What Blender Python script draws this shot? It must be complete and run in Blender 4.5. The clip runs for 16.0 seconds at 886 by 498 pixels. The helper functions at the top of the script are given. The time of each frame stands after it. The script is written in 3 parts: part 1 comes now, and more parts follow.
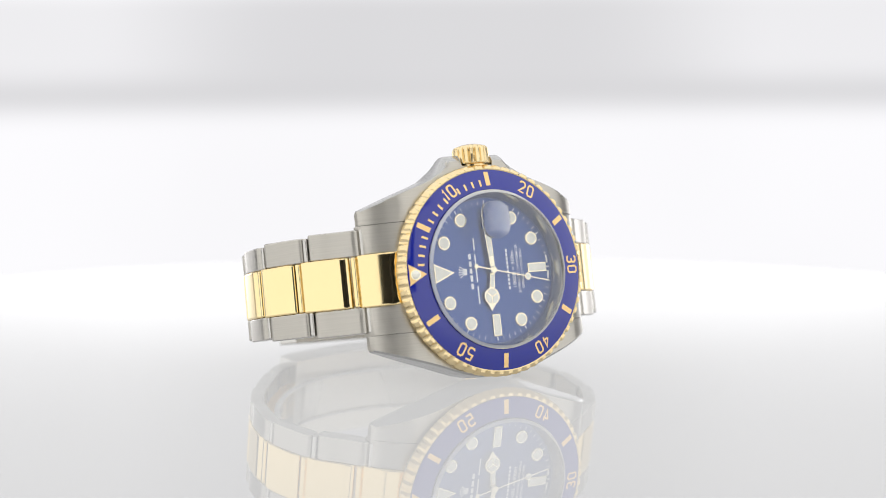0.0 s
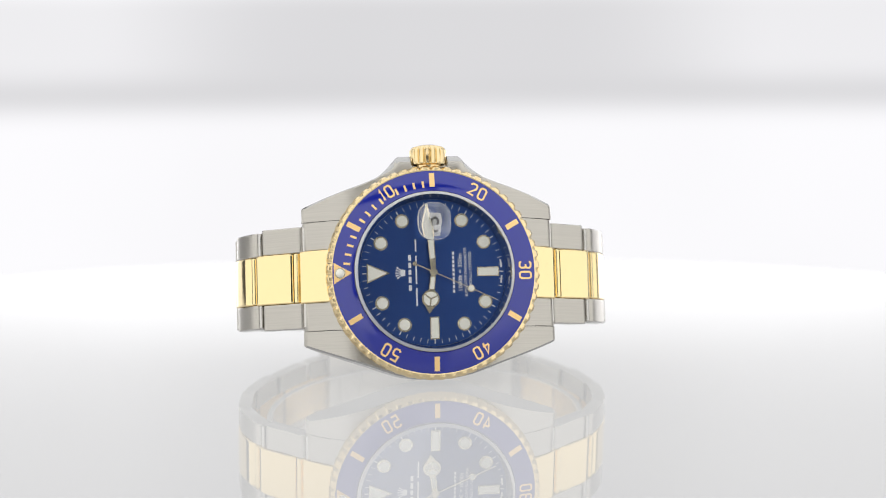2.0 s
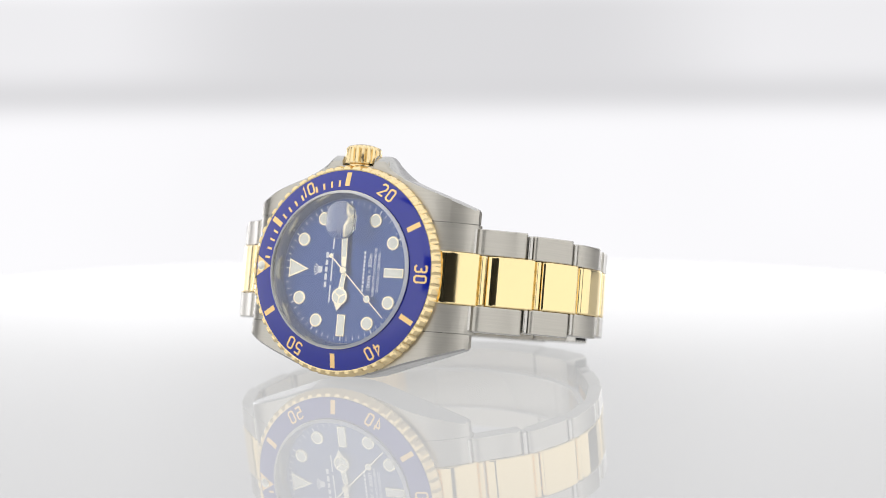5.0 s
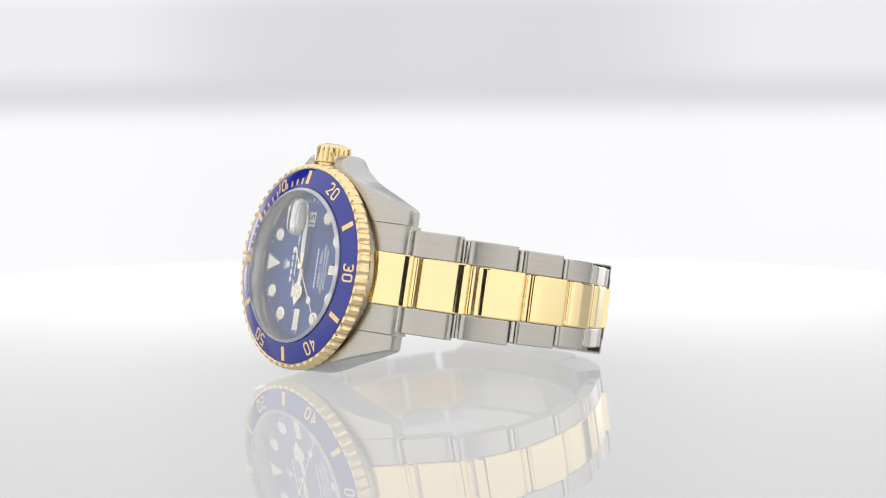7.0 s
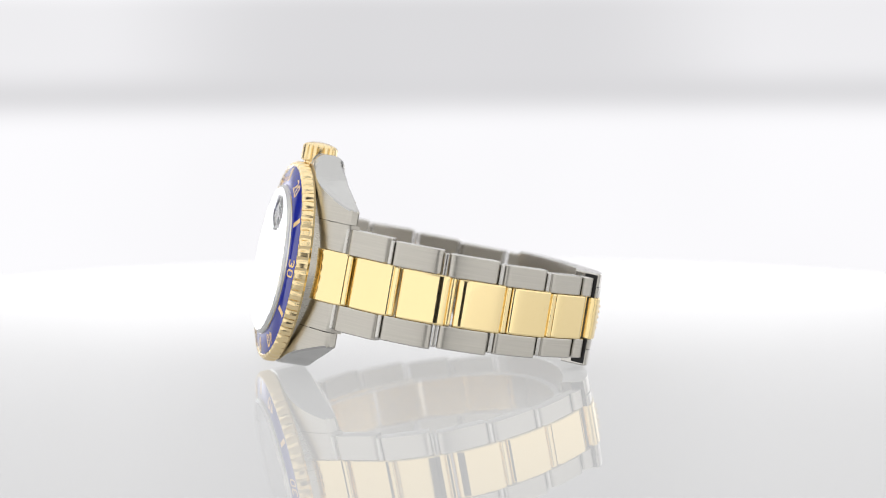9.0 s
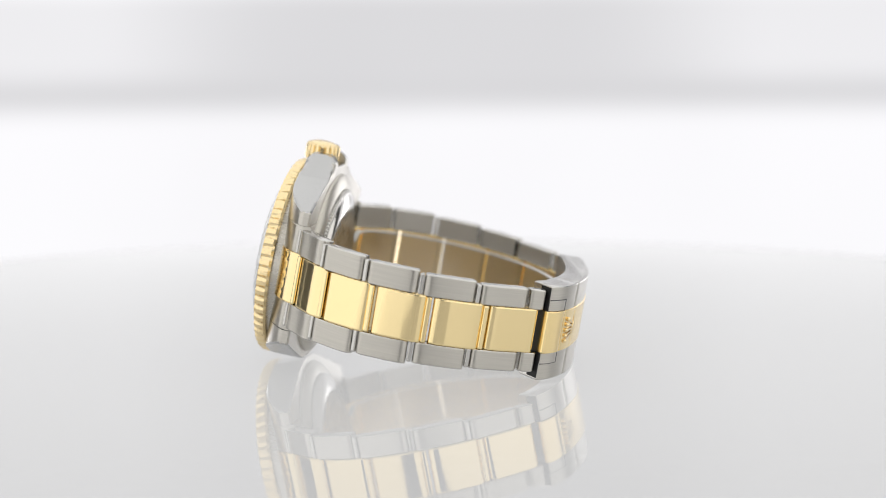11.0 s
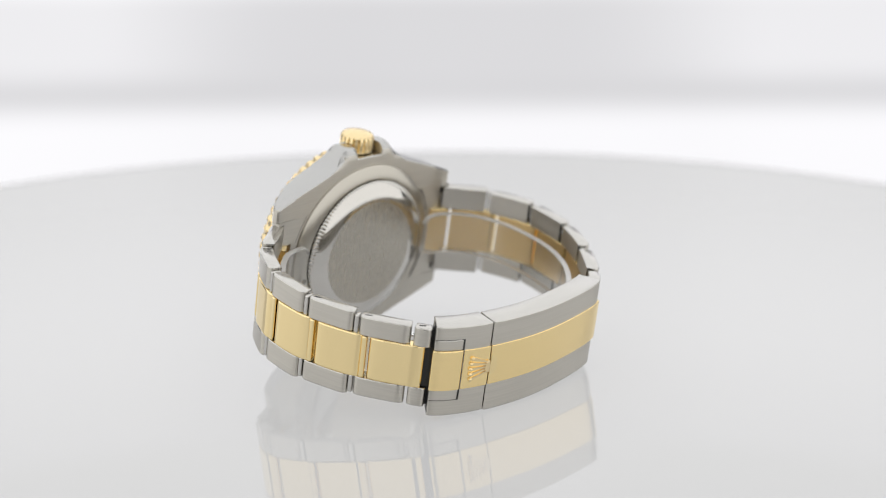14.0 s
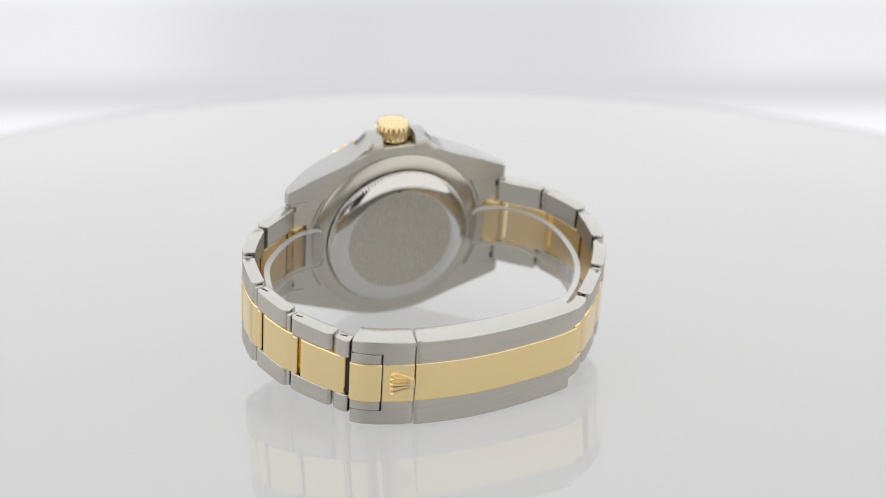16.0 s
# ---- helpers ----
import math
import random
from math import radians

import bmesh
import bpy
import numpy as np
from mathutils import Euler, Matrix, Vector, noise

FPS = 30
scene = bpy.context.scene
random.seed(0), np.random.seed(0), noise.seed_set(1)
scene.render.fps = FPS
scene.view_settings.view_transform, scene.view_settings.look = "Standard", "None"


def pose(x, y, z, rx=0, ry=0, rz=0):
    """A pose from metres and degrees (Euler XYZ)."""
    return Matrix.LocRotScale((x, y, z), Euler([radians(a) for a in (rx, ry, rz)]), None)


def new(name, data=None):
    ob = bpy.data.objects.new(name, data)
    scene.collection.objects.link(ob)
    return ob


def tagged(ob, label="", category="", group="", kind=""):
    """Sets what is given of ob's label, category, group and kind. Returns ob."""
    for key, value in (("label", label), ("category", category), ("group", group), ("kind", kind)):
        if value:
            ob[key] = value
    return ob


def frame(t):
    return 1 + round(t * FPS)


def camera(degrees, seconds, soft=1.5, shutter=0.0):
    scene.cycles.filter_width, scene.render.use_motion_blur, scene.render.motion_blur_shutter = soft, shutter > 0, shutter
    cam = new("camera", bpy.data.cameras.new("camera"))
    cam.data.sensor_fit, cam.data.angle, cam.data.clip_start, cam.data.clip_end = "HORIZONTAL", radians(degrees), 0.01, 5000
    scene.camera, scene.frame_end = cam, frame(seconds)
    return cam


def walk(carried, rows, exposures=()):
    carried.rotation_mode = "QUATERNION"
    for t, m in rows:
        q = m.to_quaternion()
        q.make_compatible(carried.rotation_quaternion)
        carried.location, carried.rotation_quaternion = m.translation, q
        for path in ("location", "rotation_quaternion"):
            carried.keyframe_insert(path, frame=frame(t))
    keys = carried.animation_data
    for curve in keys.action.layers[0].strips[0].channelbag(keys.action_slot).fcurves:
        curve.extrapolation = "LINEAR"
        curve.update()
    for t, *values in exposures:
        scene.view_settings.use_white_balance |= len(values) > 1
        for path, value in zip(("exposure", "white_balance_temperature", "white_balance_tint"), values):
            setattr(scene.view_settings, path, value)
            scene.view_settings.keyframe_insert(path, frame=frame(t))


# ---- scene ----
cam = camera(27.05, 16.0, soft=0.95)
PIVOT = Vector((0.0, 0.0, 1.0))
ELEV = 5.6
walk(cam, [(t, Matrix.Translation(PIVOT + Vector((0.0040, -0.3739, 0.0629))) @ pose(0, 0, 0, 90 - ELEV) @ pose(0, 0, 0, 0, 0, -0.37)) for t in (0, 16)])
cam.data.dof.use_dof = True
cam.data.dof.focus_distance = 0.352
cam.data.dof.aperture_fstop = 12

# ---- world and light ----
world = bpy.data.worlds.new("studio")
scene.world = world
world.use_nodes = True
world.node_tree.nodes["Background"].inputs[0].default_value = (0.02, 0.02, 0.02, 1)
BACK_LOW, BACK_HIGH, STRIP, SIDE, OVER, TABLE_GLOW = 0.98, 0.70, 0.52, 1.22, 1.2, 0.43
scene.view_settings.exposure = 0.0


# ---- materials ----
def node_mat(name):
    m = bpy.data.materials.new(name)
    m.use_nodes = True
    return m, m.node_tree, m.node_tree.nodes["Principled BSDF"]


def glow(name, color, strength):
    m = bpy.data.materials.new(name)
    m.use_nodes = True
    nt = m.node_tree
    nt.nodes.clear()
    out = nt.nodes.new("ShaderNodeOutputMaterial")
    em = nt.nodes.new("ShaderNodeEmission")
    em.inputs[0].default_value = (*color, 1)
    em.inputs[1].default_value = strength
    nt.links.new(em.outputs[0], out.inputs[0])
    return m


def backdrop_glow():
    """A curved lit cloth, its light painted in: white at the foot, a pale grey stripe, a bright band above it, whiter
    to both sides.
    """
    m = glow("painted_glow_backdrop", (0.987, 0.98, 1.004), 1.0)
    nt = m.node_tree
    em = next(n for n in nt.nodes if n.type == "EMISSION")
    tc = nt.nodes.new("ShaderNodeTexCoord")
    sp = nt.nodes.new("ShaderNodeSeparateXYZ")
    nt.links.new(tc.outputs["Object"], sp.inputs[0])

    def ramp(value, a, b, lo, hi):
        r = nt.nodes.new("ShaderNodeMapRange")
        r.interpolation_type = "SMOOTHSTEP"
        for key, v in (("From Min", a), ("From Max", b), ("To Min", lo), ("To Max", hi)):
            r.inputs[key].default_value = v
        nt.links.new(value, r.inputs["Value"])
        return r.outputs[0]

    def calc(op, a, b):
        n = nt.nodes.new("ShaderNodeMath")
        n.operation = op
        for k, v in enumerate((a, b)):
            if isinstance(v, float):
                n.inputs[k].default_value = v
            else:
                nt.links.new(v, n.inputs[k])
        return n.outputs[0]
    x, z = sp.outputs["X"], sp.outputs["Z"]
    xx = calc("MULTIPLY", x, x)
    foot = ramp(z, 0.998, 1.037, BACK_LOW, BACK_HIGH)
    # band, wings and high: brightness added mostly out of view, for reflections
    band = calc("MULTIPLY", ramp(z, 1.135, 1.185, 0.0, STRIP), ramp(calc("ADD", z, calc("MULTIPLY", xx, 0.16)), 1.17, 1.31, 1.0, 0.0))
    # soft pools of light painted into the glow
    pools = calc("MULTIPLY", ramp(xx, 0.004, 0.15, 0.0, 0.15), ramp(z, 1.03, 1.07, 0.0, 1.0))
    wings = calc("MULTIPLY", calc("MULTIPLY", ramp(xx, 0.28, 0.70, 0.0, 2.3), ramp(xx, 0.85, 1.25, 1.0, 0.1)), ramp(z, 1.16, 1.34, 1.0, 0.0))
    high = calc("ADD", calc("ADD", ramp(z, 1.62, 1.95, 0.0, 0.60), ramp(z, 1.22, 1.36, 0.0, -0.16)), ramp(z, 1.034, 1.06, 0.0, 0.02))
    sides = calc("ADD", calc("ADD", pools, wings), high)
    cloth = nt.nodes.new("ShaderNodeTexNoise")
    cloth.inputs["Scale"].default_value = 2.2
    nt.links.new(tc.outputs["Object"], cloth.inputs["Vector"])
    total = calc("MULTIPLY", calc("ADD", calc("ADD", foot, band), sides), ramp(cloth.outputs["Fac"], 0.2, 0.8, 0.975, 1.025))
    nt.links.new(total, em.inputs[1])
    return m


def surface(name, color, metal=0.0, rough=0.4, spec=0.5, brush=None, bump=0.0, vary=0.0, ior=1.5, coat=0.0, drawn=0.0, grain=0.0):
    """A principled surface; brush gives the noise scale in x, y, z per metre for grain lines."""
    m, nt, b = node_mat(name)
    b.inputs["Base Color"].default_value = (*color, 1)
    b.inputs["Metallic"].default_value = metal
    b.inputs["Roughness"].default_value = rough
    b.inputs["Specular IOR Level"].default_value = spec
    b.inputs["IOR"].default_value = ior
    b.inputs["Coat Weight"].default_value = coat
    b.inputs["Coat Roughness"].default_value = 0.04
    tc = nt.nodes.new("ShaderNodeTexCoord")
    if drawn:
        # brushed along the bracelet: reflections are drawn out across it
        tg = nt.nodes.new("ShaderNodeTangent")
        tg.direction_type = "RADIAL"
        tg.axis = "X"
        b.inputs["Anisotropic"].default_value = drawn
        b.inputs["Anisotropic Rotation"].default_value = 0.25
        nt.links.new(tg.outputs[0], b.inputs["Tangent"])
    if brush:
        mp = nt.nodes.new("ShaderNodeMapping")
        mp.inputs["Scale"].default_value = brush
        nz = nt.nodes.new("ShaderNodeTexNoise")
        nz.inputs["Scale"].default_value = 1.0
        nz.inputs["Detail"].default_value = 4
        nt.links.new(tc.outputs["Object"], mp.inputs[0])
        nt.links.new(mp.outputs[0], nz.inputs["Vector"])
        if bump:
            bp = nt.nodes.new("ShaderNodeBump")
            bp.inputs["Strength"].default_value = bump
            bp.inputs["Distance"].default_value = 0.00003
            nt.links.new(nz.outputs["Fac"], bp.inputs["Height"])
            nt.links.new(bp.outputs[0], b.inputs["Normal"])
        rr = nt.nodes.new("ShaderNodeMapRange")
        rr.inputs["To Min"].default_value = rough * 0.75
        rr.inputs["To Max"].default_value = rough * 1.3
        nt.links.new(nz.outputs["Fac"], rr.inputs["Value"])
        nt.links.new(rr.outputs[0], b.inputs["Roughness"])
        if grain:
            gr = nt.nodes.new("ShaderNodeMix")
            gr.data_type = "RGBA"
            gr.inputs["A"].default_value = (*[c * (1 - grain) for c in color], 1)
            gr.inputs["B"].default_value = (*[min(1, c * (1 + grain)) for c in color], 1)
            nt.links.new(nz.outputs["Fac"], gr.inputs["Factor"])
            nt.links.new(gr.outputs["Result"], b.inputs["Base Color"])
    if vary and not grain:
        n2 = nt.nodes.new("ShaderNodeTexNoise")
        n2.inputs["Scale"].default_value = 140
        n2.inputs["Detail"].default_value = 3
        nt.links.new(tc.outputs["Object"], n2.inputs["Vector"])
        mx = nt.nodes.new("ShaderNodeMix")
        mx.data_type = "RGBA"
        mx.inputs["A"].default_value = (*[c * (1 - vary) for c in color], 1)
        mx.inputs["B"].default_value = (*[min(1, c * (1 + vary)) for c in color], 1)
        nt.links.new(n2.outputs["Fac"], mx.inputs["Factor"])
        nt.links.new(mx.outputs["Result"], b.inputs["Base Color"])
    return m


def clear(name, head_on, tint=(1, 1, 1), rough=0.0, power=5.0):
    """Thin clear sheet: what is behind shows through, gloss by the angle."""
    m = bpy.data.materials.new(name)
    m.use_nodes = True
    nt = m.node_tree
    nt.nodes.clear()
    out = nt.nodes.new("ShaderNodeOutputMaterial")
    mix = nt.nodes.new("ShaderNodeMixShader")
    lw = nt.nodes.new("ShaderNodeLayerWeight")
    lw.inputs["Blend"].default_value = 0.5
    pw = nt.nodes.new("ShaderNodeMath")
    pw.operation = "POWER"
    pw.inputs[1].default_value = power
    nt.links.new(lw.outputs["Facing"], pw.inputs[0])
    fr = nt.nodes.new("ShaderNodeMath")
    fr.operation = "MULTIPLY_ADD"
    fr.inputs[1].default_value = 1.0 - head_on
    fr.inputs[2].default_value = head_on
    nt.links.new(pw.outputs[0], fr.inputs[0])
    tr = nt.nodes.new("ShaderNodeBsdfTransparent")
    tr.inputs[0].default_value = (*tint, 1)
    gl = nt.nodes.new("ShaderNodeBsdfGlossy")
    gl.inputs["Color"].default_value = (0.9, 0.9, 0.9, 1)
    gl.inputs["Roughness"].default_value = rough
    nt.links.new(fr.outputs[0], mix.inputs[0])
    nt.links.new(tr.outputs[0], mix.inputs[1])
    nt.links.new(gl.outputs[0], mix.inputs[2])
    nt.links.new(mix.outputs[0], out.inputs[0])
    return m


STEEL = surface("brushed_steel", (0.53, 0.508, 0.463), 1, 0.33, brush=(4200, 90, 90), bump=0.5, drawn=0.88, grain=0.13)
STEEL_FLANK = surface("flank_steel", (0.48, 0.478, 0.47), 1, 0.2, brush=(900, 900, 900), vary=0.02)
GOLD_BEZEL = surface("bezel_gold", (0.86, 0.69, 0.40), 1, 0.22, brush=(900, 900, 900), vary=0.02)
STEEL_EDGE = surface("polished_steel_edge", (0.57, 0.557, 0.53), 1, 0.2, brush=(1200, 1200, 1200), vary=0.02)
STEEL_POL = surface("polished_steel", (0.62, 0.605, 0.575), 1, 0.09, brush=(900, 900, 900), vary=0.02)
STEEL_SAT = surface("satin_steel", (0.47, 0.445, 0.395), 1, 0.27, brush=(300, 5000, 300), bump=0.03, vary=0.01)
STEEL_RING = surface("turned_steel", (0.52, 0.495, 0.44), 1, 0.3, brush=(60, 60, 60), vary=0.01)
GOLD = surface("polished_gold", (0.93, 0.75, 0.41), 1, 0.07, brush=(700, 700, 700), vary=0.02)
GOLD_BR = surface("brushed_gold", (0.95, 0.75, 0.39), 1, 0.22, brush=(5000, 25, 25), drawn=0.5, grain=0.04)
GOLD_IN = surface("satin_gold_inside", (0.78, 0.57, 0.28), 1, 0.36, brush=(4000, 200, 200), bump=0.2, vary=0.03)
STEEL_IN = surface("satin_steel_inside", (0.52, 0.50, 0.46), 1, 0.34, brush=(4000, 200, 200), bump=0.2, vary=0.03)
GOLD_MARK = surface("gold_inlay", (0.98, 0.68, 0.30), 0.4, 0.4, brush=(3000, 3000, 3000))
CERAMIC = surface("blue_ceramic", (0.008, 0.018, 0.30), 0, 0.09, 0.5, brush=(500, 500, 500), coat=0.0, ior=1.7)
DIAL_BLUE = surface("sunburst_blue_dial", (0.034, 0.082, 0.275), 0.9, 0.32, brush=(60, 60, 60), vary=0.02)
LUME = surface("luminous_paint", (0.90, 0.89, 0.80), 0, 0.5, 0.3, brush=(3000, 3000, 3000))
PRINT = surface("white_print", (0.82, 0.83, 0.85), 0, 0.5, 0.3)
RING = surface("engraved_steel", (0.44, 0.44, 0.44), 1.0, 0.16, brush=(2500, 2500, 2500), bump=0.6)
GOLD_PALE = surface("pale_gold", (0.93, 0.86, 0.66), 1, 0.2, brush=(1500, 1500, 1500), vary=0.02)
DATE_WHITE = surface("date_disc_white", (0.80, 0.80, 0.80), 0, 0.45, 0.3)
INK = surface("black_ink", (0.012, 0.012, 0.014), 0, 0.4, 0.3)
BLACK = surface("black_gap", (0.02, 0.02, 0.02), 0.3, 0.4, 0.4)
GLASS = clear("sapphire_glass", 0.135, power=4.0)
GLASS_COATED = clear("coated_magnifier_glass", 0.015, power=1.5)
nt = GLASS_COATED.node_tree
bend_light = nt.nodes.new("ShaderNodeBsdfGlass")
bend_light.inputs["IOR"].default_value = 1.77
bend_light.inputs["Roughness"].default_value = 0.0
see_through = nt.nodes.new("ShaderNodeBsdfTransparent")
lens_mix = nt.nodes.new("ShaderNodeMixShader")
lens_mix.inputs[0].default_value = 0.1
nt.links.new(bend_light.outputs[0], lens_mix.inputs[1])
nt.links.new(see_through.outputs[0], lens_mix.inputs[2])
gloss_mix = next(n for n in nt.nodes if n.type == "MIX_SHADER" and n != lens_mix)
nt.links.new(lens_mix.outputs[0], gloss_mix.inputs[1])
PLASTIC = clear("clear_plastic", 0.07, (0.95, 0.95, 0.95), 0.22)
PLASTIC_EDGE = clear("frosted_plastic_edge", 0.55, (0.9, 0.9, 0.9), 0.5)
ACRYLIC = surface("white_acrylic", (0.50, 0.50, 0.503), 0, 0.03, 0.18, vary=0.012)
ACRYLIC_GLOW = surface("glowing_white_acrylic", (0.12, 0.12, 0.122), 0, 0.008, 0.42, vary=0.012)
# even glow added to the plate, lifting the shade under the watch
ACRYLIC_GLOW.node_tree.nodes["Principled BSDF"].inputs["Emission Color"].default_value = (1, 1, 1, 1)
ACRYLIC_GLOW.node_tree.nodes["Principled BSDF"].inputs["Emission Strength"].default_value = TABLE_GLOW
WALL = surface("grey_wall_paint", (0.30, 0.30, 0.30), 0, 0.8, 0.2, brush=(3, 3, 3), vary=0.04)
HOUSING = surface("black_housing", (0.03, 0.03, 0.03), 0, 0.5, 0.3, brush=(40, 40, 40))


# ---- mesh helpers; watch parts are written in millimetres ----
MM = 0.001


def part(name, bm, material, parent, label="", smooth=35, scale=MM, second=None):
    """Link a bmesh as one mesh object under a thing or a part."""
    bmesh.ops.recalc_face_normals(bm, faces=bm.faces)
    if scale != 1:
        bmesh.ops.scale(bm, vec=(scale,) * 3, verts=bm.verts)
    me = bpy.data.meshes.new(name)
    bm.to_mesh(me)
    bm.free()
    return part_mesh(name, me, material, parent, label, smooth, second)


def part_mesh(name, me, material, parent, label="", smooth=35, second=None):
    me.materials.append(material)
    if second is None and material is STEEL and any(p.material_index for p in me.polygons):
        second = STEEL_EDGE
    if second:
        me.materials.append(second)
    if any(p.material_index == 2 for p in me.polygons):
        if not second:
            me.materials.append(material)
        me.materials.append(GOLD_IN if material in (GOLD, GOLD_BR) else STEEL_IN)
    if smooth:
        for p in me.polygons:
            p.use_smooth = True
        me.set_sharp_from_angle(angle=radians(smooth))
    ob = new(name, me)
    ob.parent = parent
    if label:
        tagged(ob, label)
    return ob


def lathe(profile, n, shape=None, closed=True):
    """Revolve (r, z) pairs round z; shape(angle, i, r, z) may return a changed (r, z)."""
    bm = bmesh.new()
    rings = []
    for k in range(n):
        a = 2 * math.pi * k / n
        ring = []
        for i, (r, z) in enumerate(profile):
            if shape:
                r, z = shape(a, i, r, z)
            ring.append(bm.verts.new((r * math.sin(a), r * math.cos(a), z)))
        rings.append(ring)
    m = len(profile)
    for k in range(n):
        A, B = rings[k], rings[(k + 1) % n]
        for i in range(m if closed else m - 1):
            j = (i + 1) % m
            bm.faces.new((A[i], A[j], B[j], B[i]))
    bmesh.ops.remove_doubles(bm, verts=bm.verts, dist=1e-5)
    return bm


def loft(bm, loops, caps=True):
    """Join equal closed loops of points into a skin."""
    vs = [[bm.verts.new(p) for p in loop] for loop in loops]
    n = len(vs[0])
    for A, B in zip(vs, vs[1:]):
        for i in range(n):
            bm.faces.new((A[i], A[(i + 1) % n], B[(i + 1) % n], B[i]))
    if caps:
        bm.faces.new(vs[0])
        bm.faces.new(vs[-1])


def slab(bm, outline, z0, z1, chamfer=0.0):
    """A flat plate from an outline in x, y, with a chamfered upper edge."""
    cx = sum(p[0] for p in outline) / len(outline)
    cy = sum(p[1] for p in outline) / len(outline)

    def ring(z, inset):
        pts = []
        for x, y in outline:
            d = math.hypot(x - cx, y - cy) or 1
            k = max(0.0, 1 - inset / d)
            pts.append((cx + (x - cx) * k, cy + (y - cy) * k, z))
        return pts
    loops = [ring(z0, 0), ring(z1 - chamfer, 0)]
    if chamfer:
        loops.append(ring(z1, chamfer))
    loft(bm, loops)


def disc(r, n=32, cx=0.0, cy=0.0):
    return [(cx + r * math.cos(2 * math.pi * i / n), cy + r * math.sin(2 * math.pi * i / n)) for i in range(n)]


def rect(w, h, cx=0.0, cy=0.0):
    return [(cx - w / 2, cy - h / 2), (cx + w / 2, cy - h / 2), (cx + w / 2, cy + h / 2), (cx - w / 2, cy + h / 2)]


def round_rect(w, h, r, cx=0.0, cy=0.0, n=6):
    pts = []
    for k, (sx, sy) in enumerate(((1, 1), (-1, 1), (-1, -1), (1, -1))):
        for i in range(n + 1):
            a = math.pi / 2 * (k + i / n)
            pts.append((cx + sx * (w / 2 - r) + r * math.cos(a), cy + sy * (h / 2 - r) + r * math.sin(a)))
    return pts


def lettering(text, height, width=None, bold=0.0, depth=0.02):
    """A mesh of built-in-font text, centred on the origin, in millimetres."""
    cu = bpy.data.curves.new("lettering", "FONT")
    cu.body = text
    cu.size = 1.0
    cu.offset = bold
    cu.extrude = 0.01
    cu.resolution_u = 4
    ob = bpy.data.objects.new("lettering", cu)
    scene.collection.objects.link(ob)
    bpy.context.view_layer.update()
    me = bpy.data.meshes.new_from_object(ob.evaluated_get(bpy.context.evaluated_depsgraph_get()))
    bpy.data.objects.remove(ob)
    co = np.array([v.co[:] for v in me.vertices])
    lo, hi = co.min(0), co.max(0)
    k = height / (hi[1] - lo[1])
    kx = width / (hi[0] - lo[0]) if width else k
    co = (co - (lo + hi) / 2) * (kx, k, depth / max(1e-6, hi[2] - lo[2]))
    for v, c in zip(me.vertices, co):
        v.co = c
    return me


def move_mesh(me, fn, scale=MM):
    for v in me.vertices:
        v.co = Vector(fn(*v.co)) * scale
    return me


# ---- the studio ----
def arc_panel(radius, a0, a1, z0, z1, n=24, thick=0.02):
    """Curved upright panel round the pivot; angles in degrees from straight back, clockwise from above."""
    bm = bmesh.new()
    loops = []
    for i in range(n + 1):
        a = radians(a0 + (a1 - a0) * i / n)
        s, c = math.sin(a), math.cos(a)
        loops.append([(radius * s, radius * c, z0), (radius * s, radius * c, z1), ((radius + thick) * s, (radius + thick) * c, z1), ((radius + thick) * s, (radius + thick) * c, z0)])
    loft(bm, loops)
    return bm


def box(bm, x0, x1, y0, y1, z0, z1):
    loft(bm, [[(x0, y0, z), (x1, y0, z), (x1, y1, z), (x0, y1, z)] for z in (z0, z1)])


def structure(name, bm, mat, label, category):
    return tagged(part(name, bm, mat, None, label, 0, 1), label, category, kind="structure")


bm = bmesh.new(); box(bm, -2.6, 2.6, -2.6, 2.6, -0.1, 0.0)
structure("floor", bm, WALL, "plain grey studio floor", "floor")
bm = bmesh.new(); box(bm, -2.6, 2.6, -2.6, 2.6, 2.7, 2.8)
structure("ceiling", bm, WALL, "plain grey studio ceiling", "ceiling")
for nm, b in (("wall_north", (-2.6, 2.6, 2.5, 2.6)), ("wall_south", (-2.6, 2.6, -2.6, -2.5)), ("wall_east", (2.5, 2.6, -2.5, 2.5)), ("wall_west", (-2.6, -2.5, -2.5, 2.5))):
    bm = bmesh.new(); box(bm, *b, 0.0, 2.7)
    structure(nm, bm, WALL, "plain grey painted studio wall", "wall")

structure("backdrop", arc_panel(1.75, -46, 46, 0.1, 2.12, 48), backdrop_glow(), "curved white glowing cloth backdrop with painted-in light bands and a pale grey stripe", "backdrop")


def softbox(label, radius, a0, a1, z0, z1, strength):
    root = tagged(new("softbox"), label, "softbox", group="softboxes round the table")
    part("diffuser", arc_panel(radius, a0, a1, z0, z1, thick=0.01), glow("softbox_diffuser", (1.0, 0.99, 0.97), strength), root, "glowing white diffuser cloth", 0, 1)
    part("housing", arc_panel(radius + 0.012, a0 - 0.5, a1 + 0.5, z0 - 0.01, z1 + 0.01, thick=0.03), HOUSING, root, "black fabric housing", 0, 1)
    a = radians((a0 + a1) / 2)
    bm = bmesh.new()
    slab(bm, disc(0.02, 20, (radius + 0.03) * math.sin(a), (radius + 0.03) * math.cos(a)), 0.02, z0)
    slab(bm, disc(0.2, 32, (radius + 0.03) * math.sin(a), (radius + 0.03) * math.cos(a)), 0.0, 0.02, 0.005)
    part("stand", bm, HOUSING, root, "black floor stand", 35, 1)
    return root


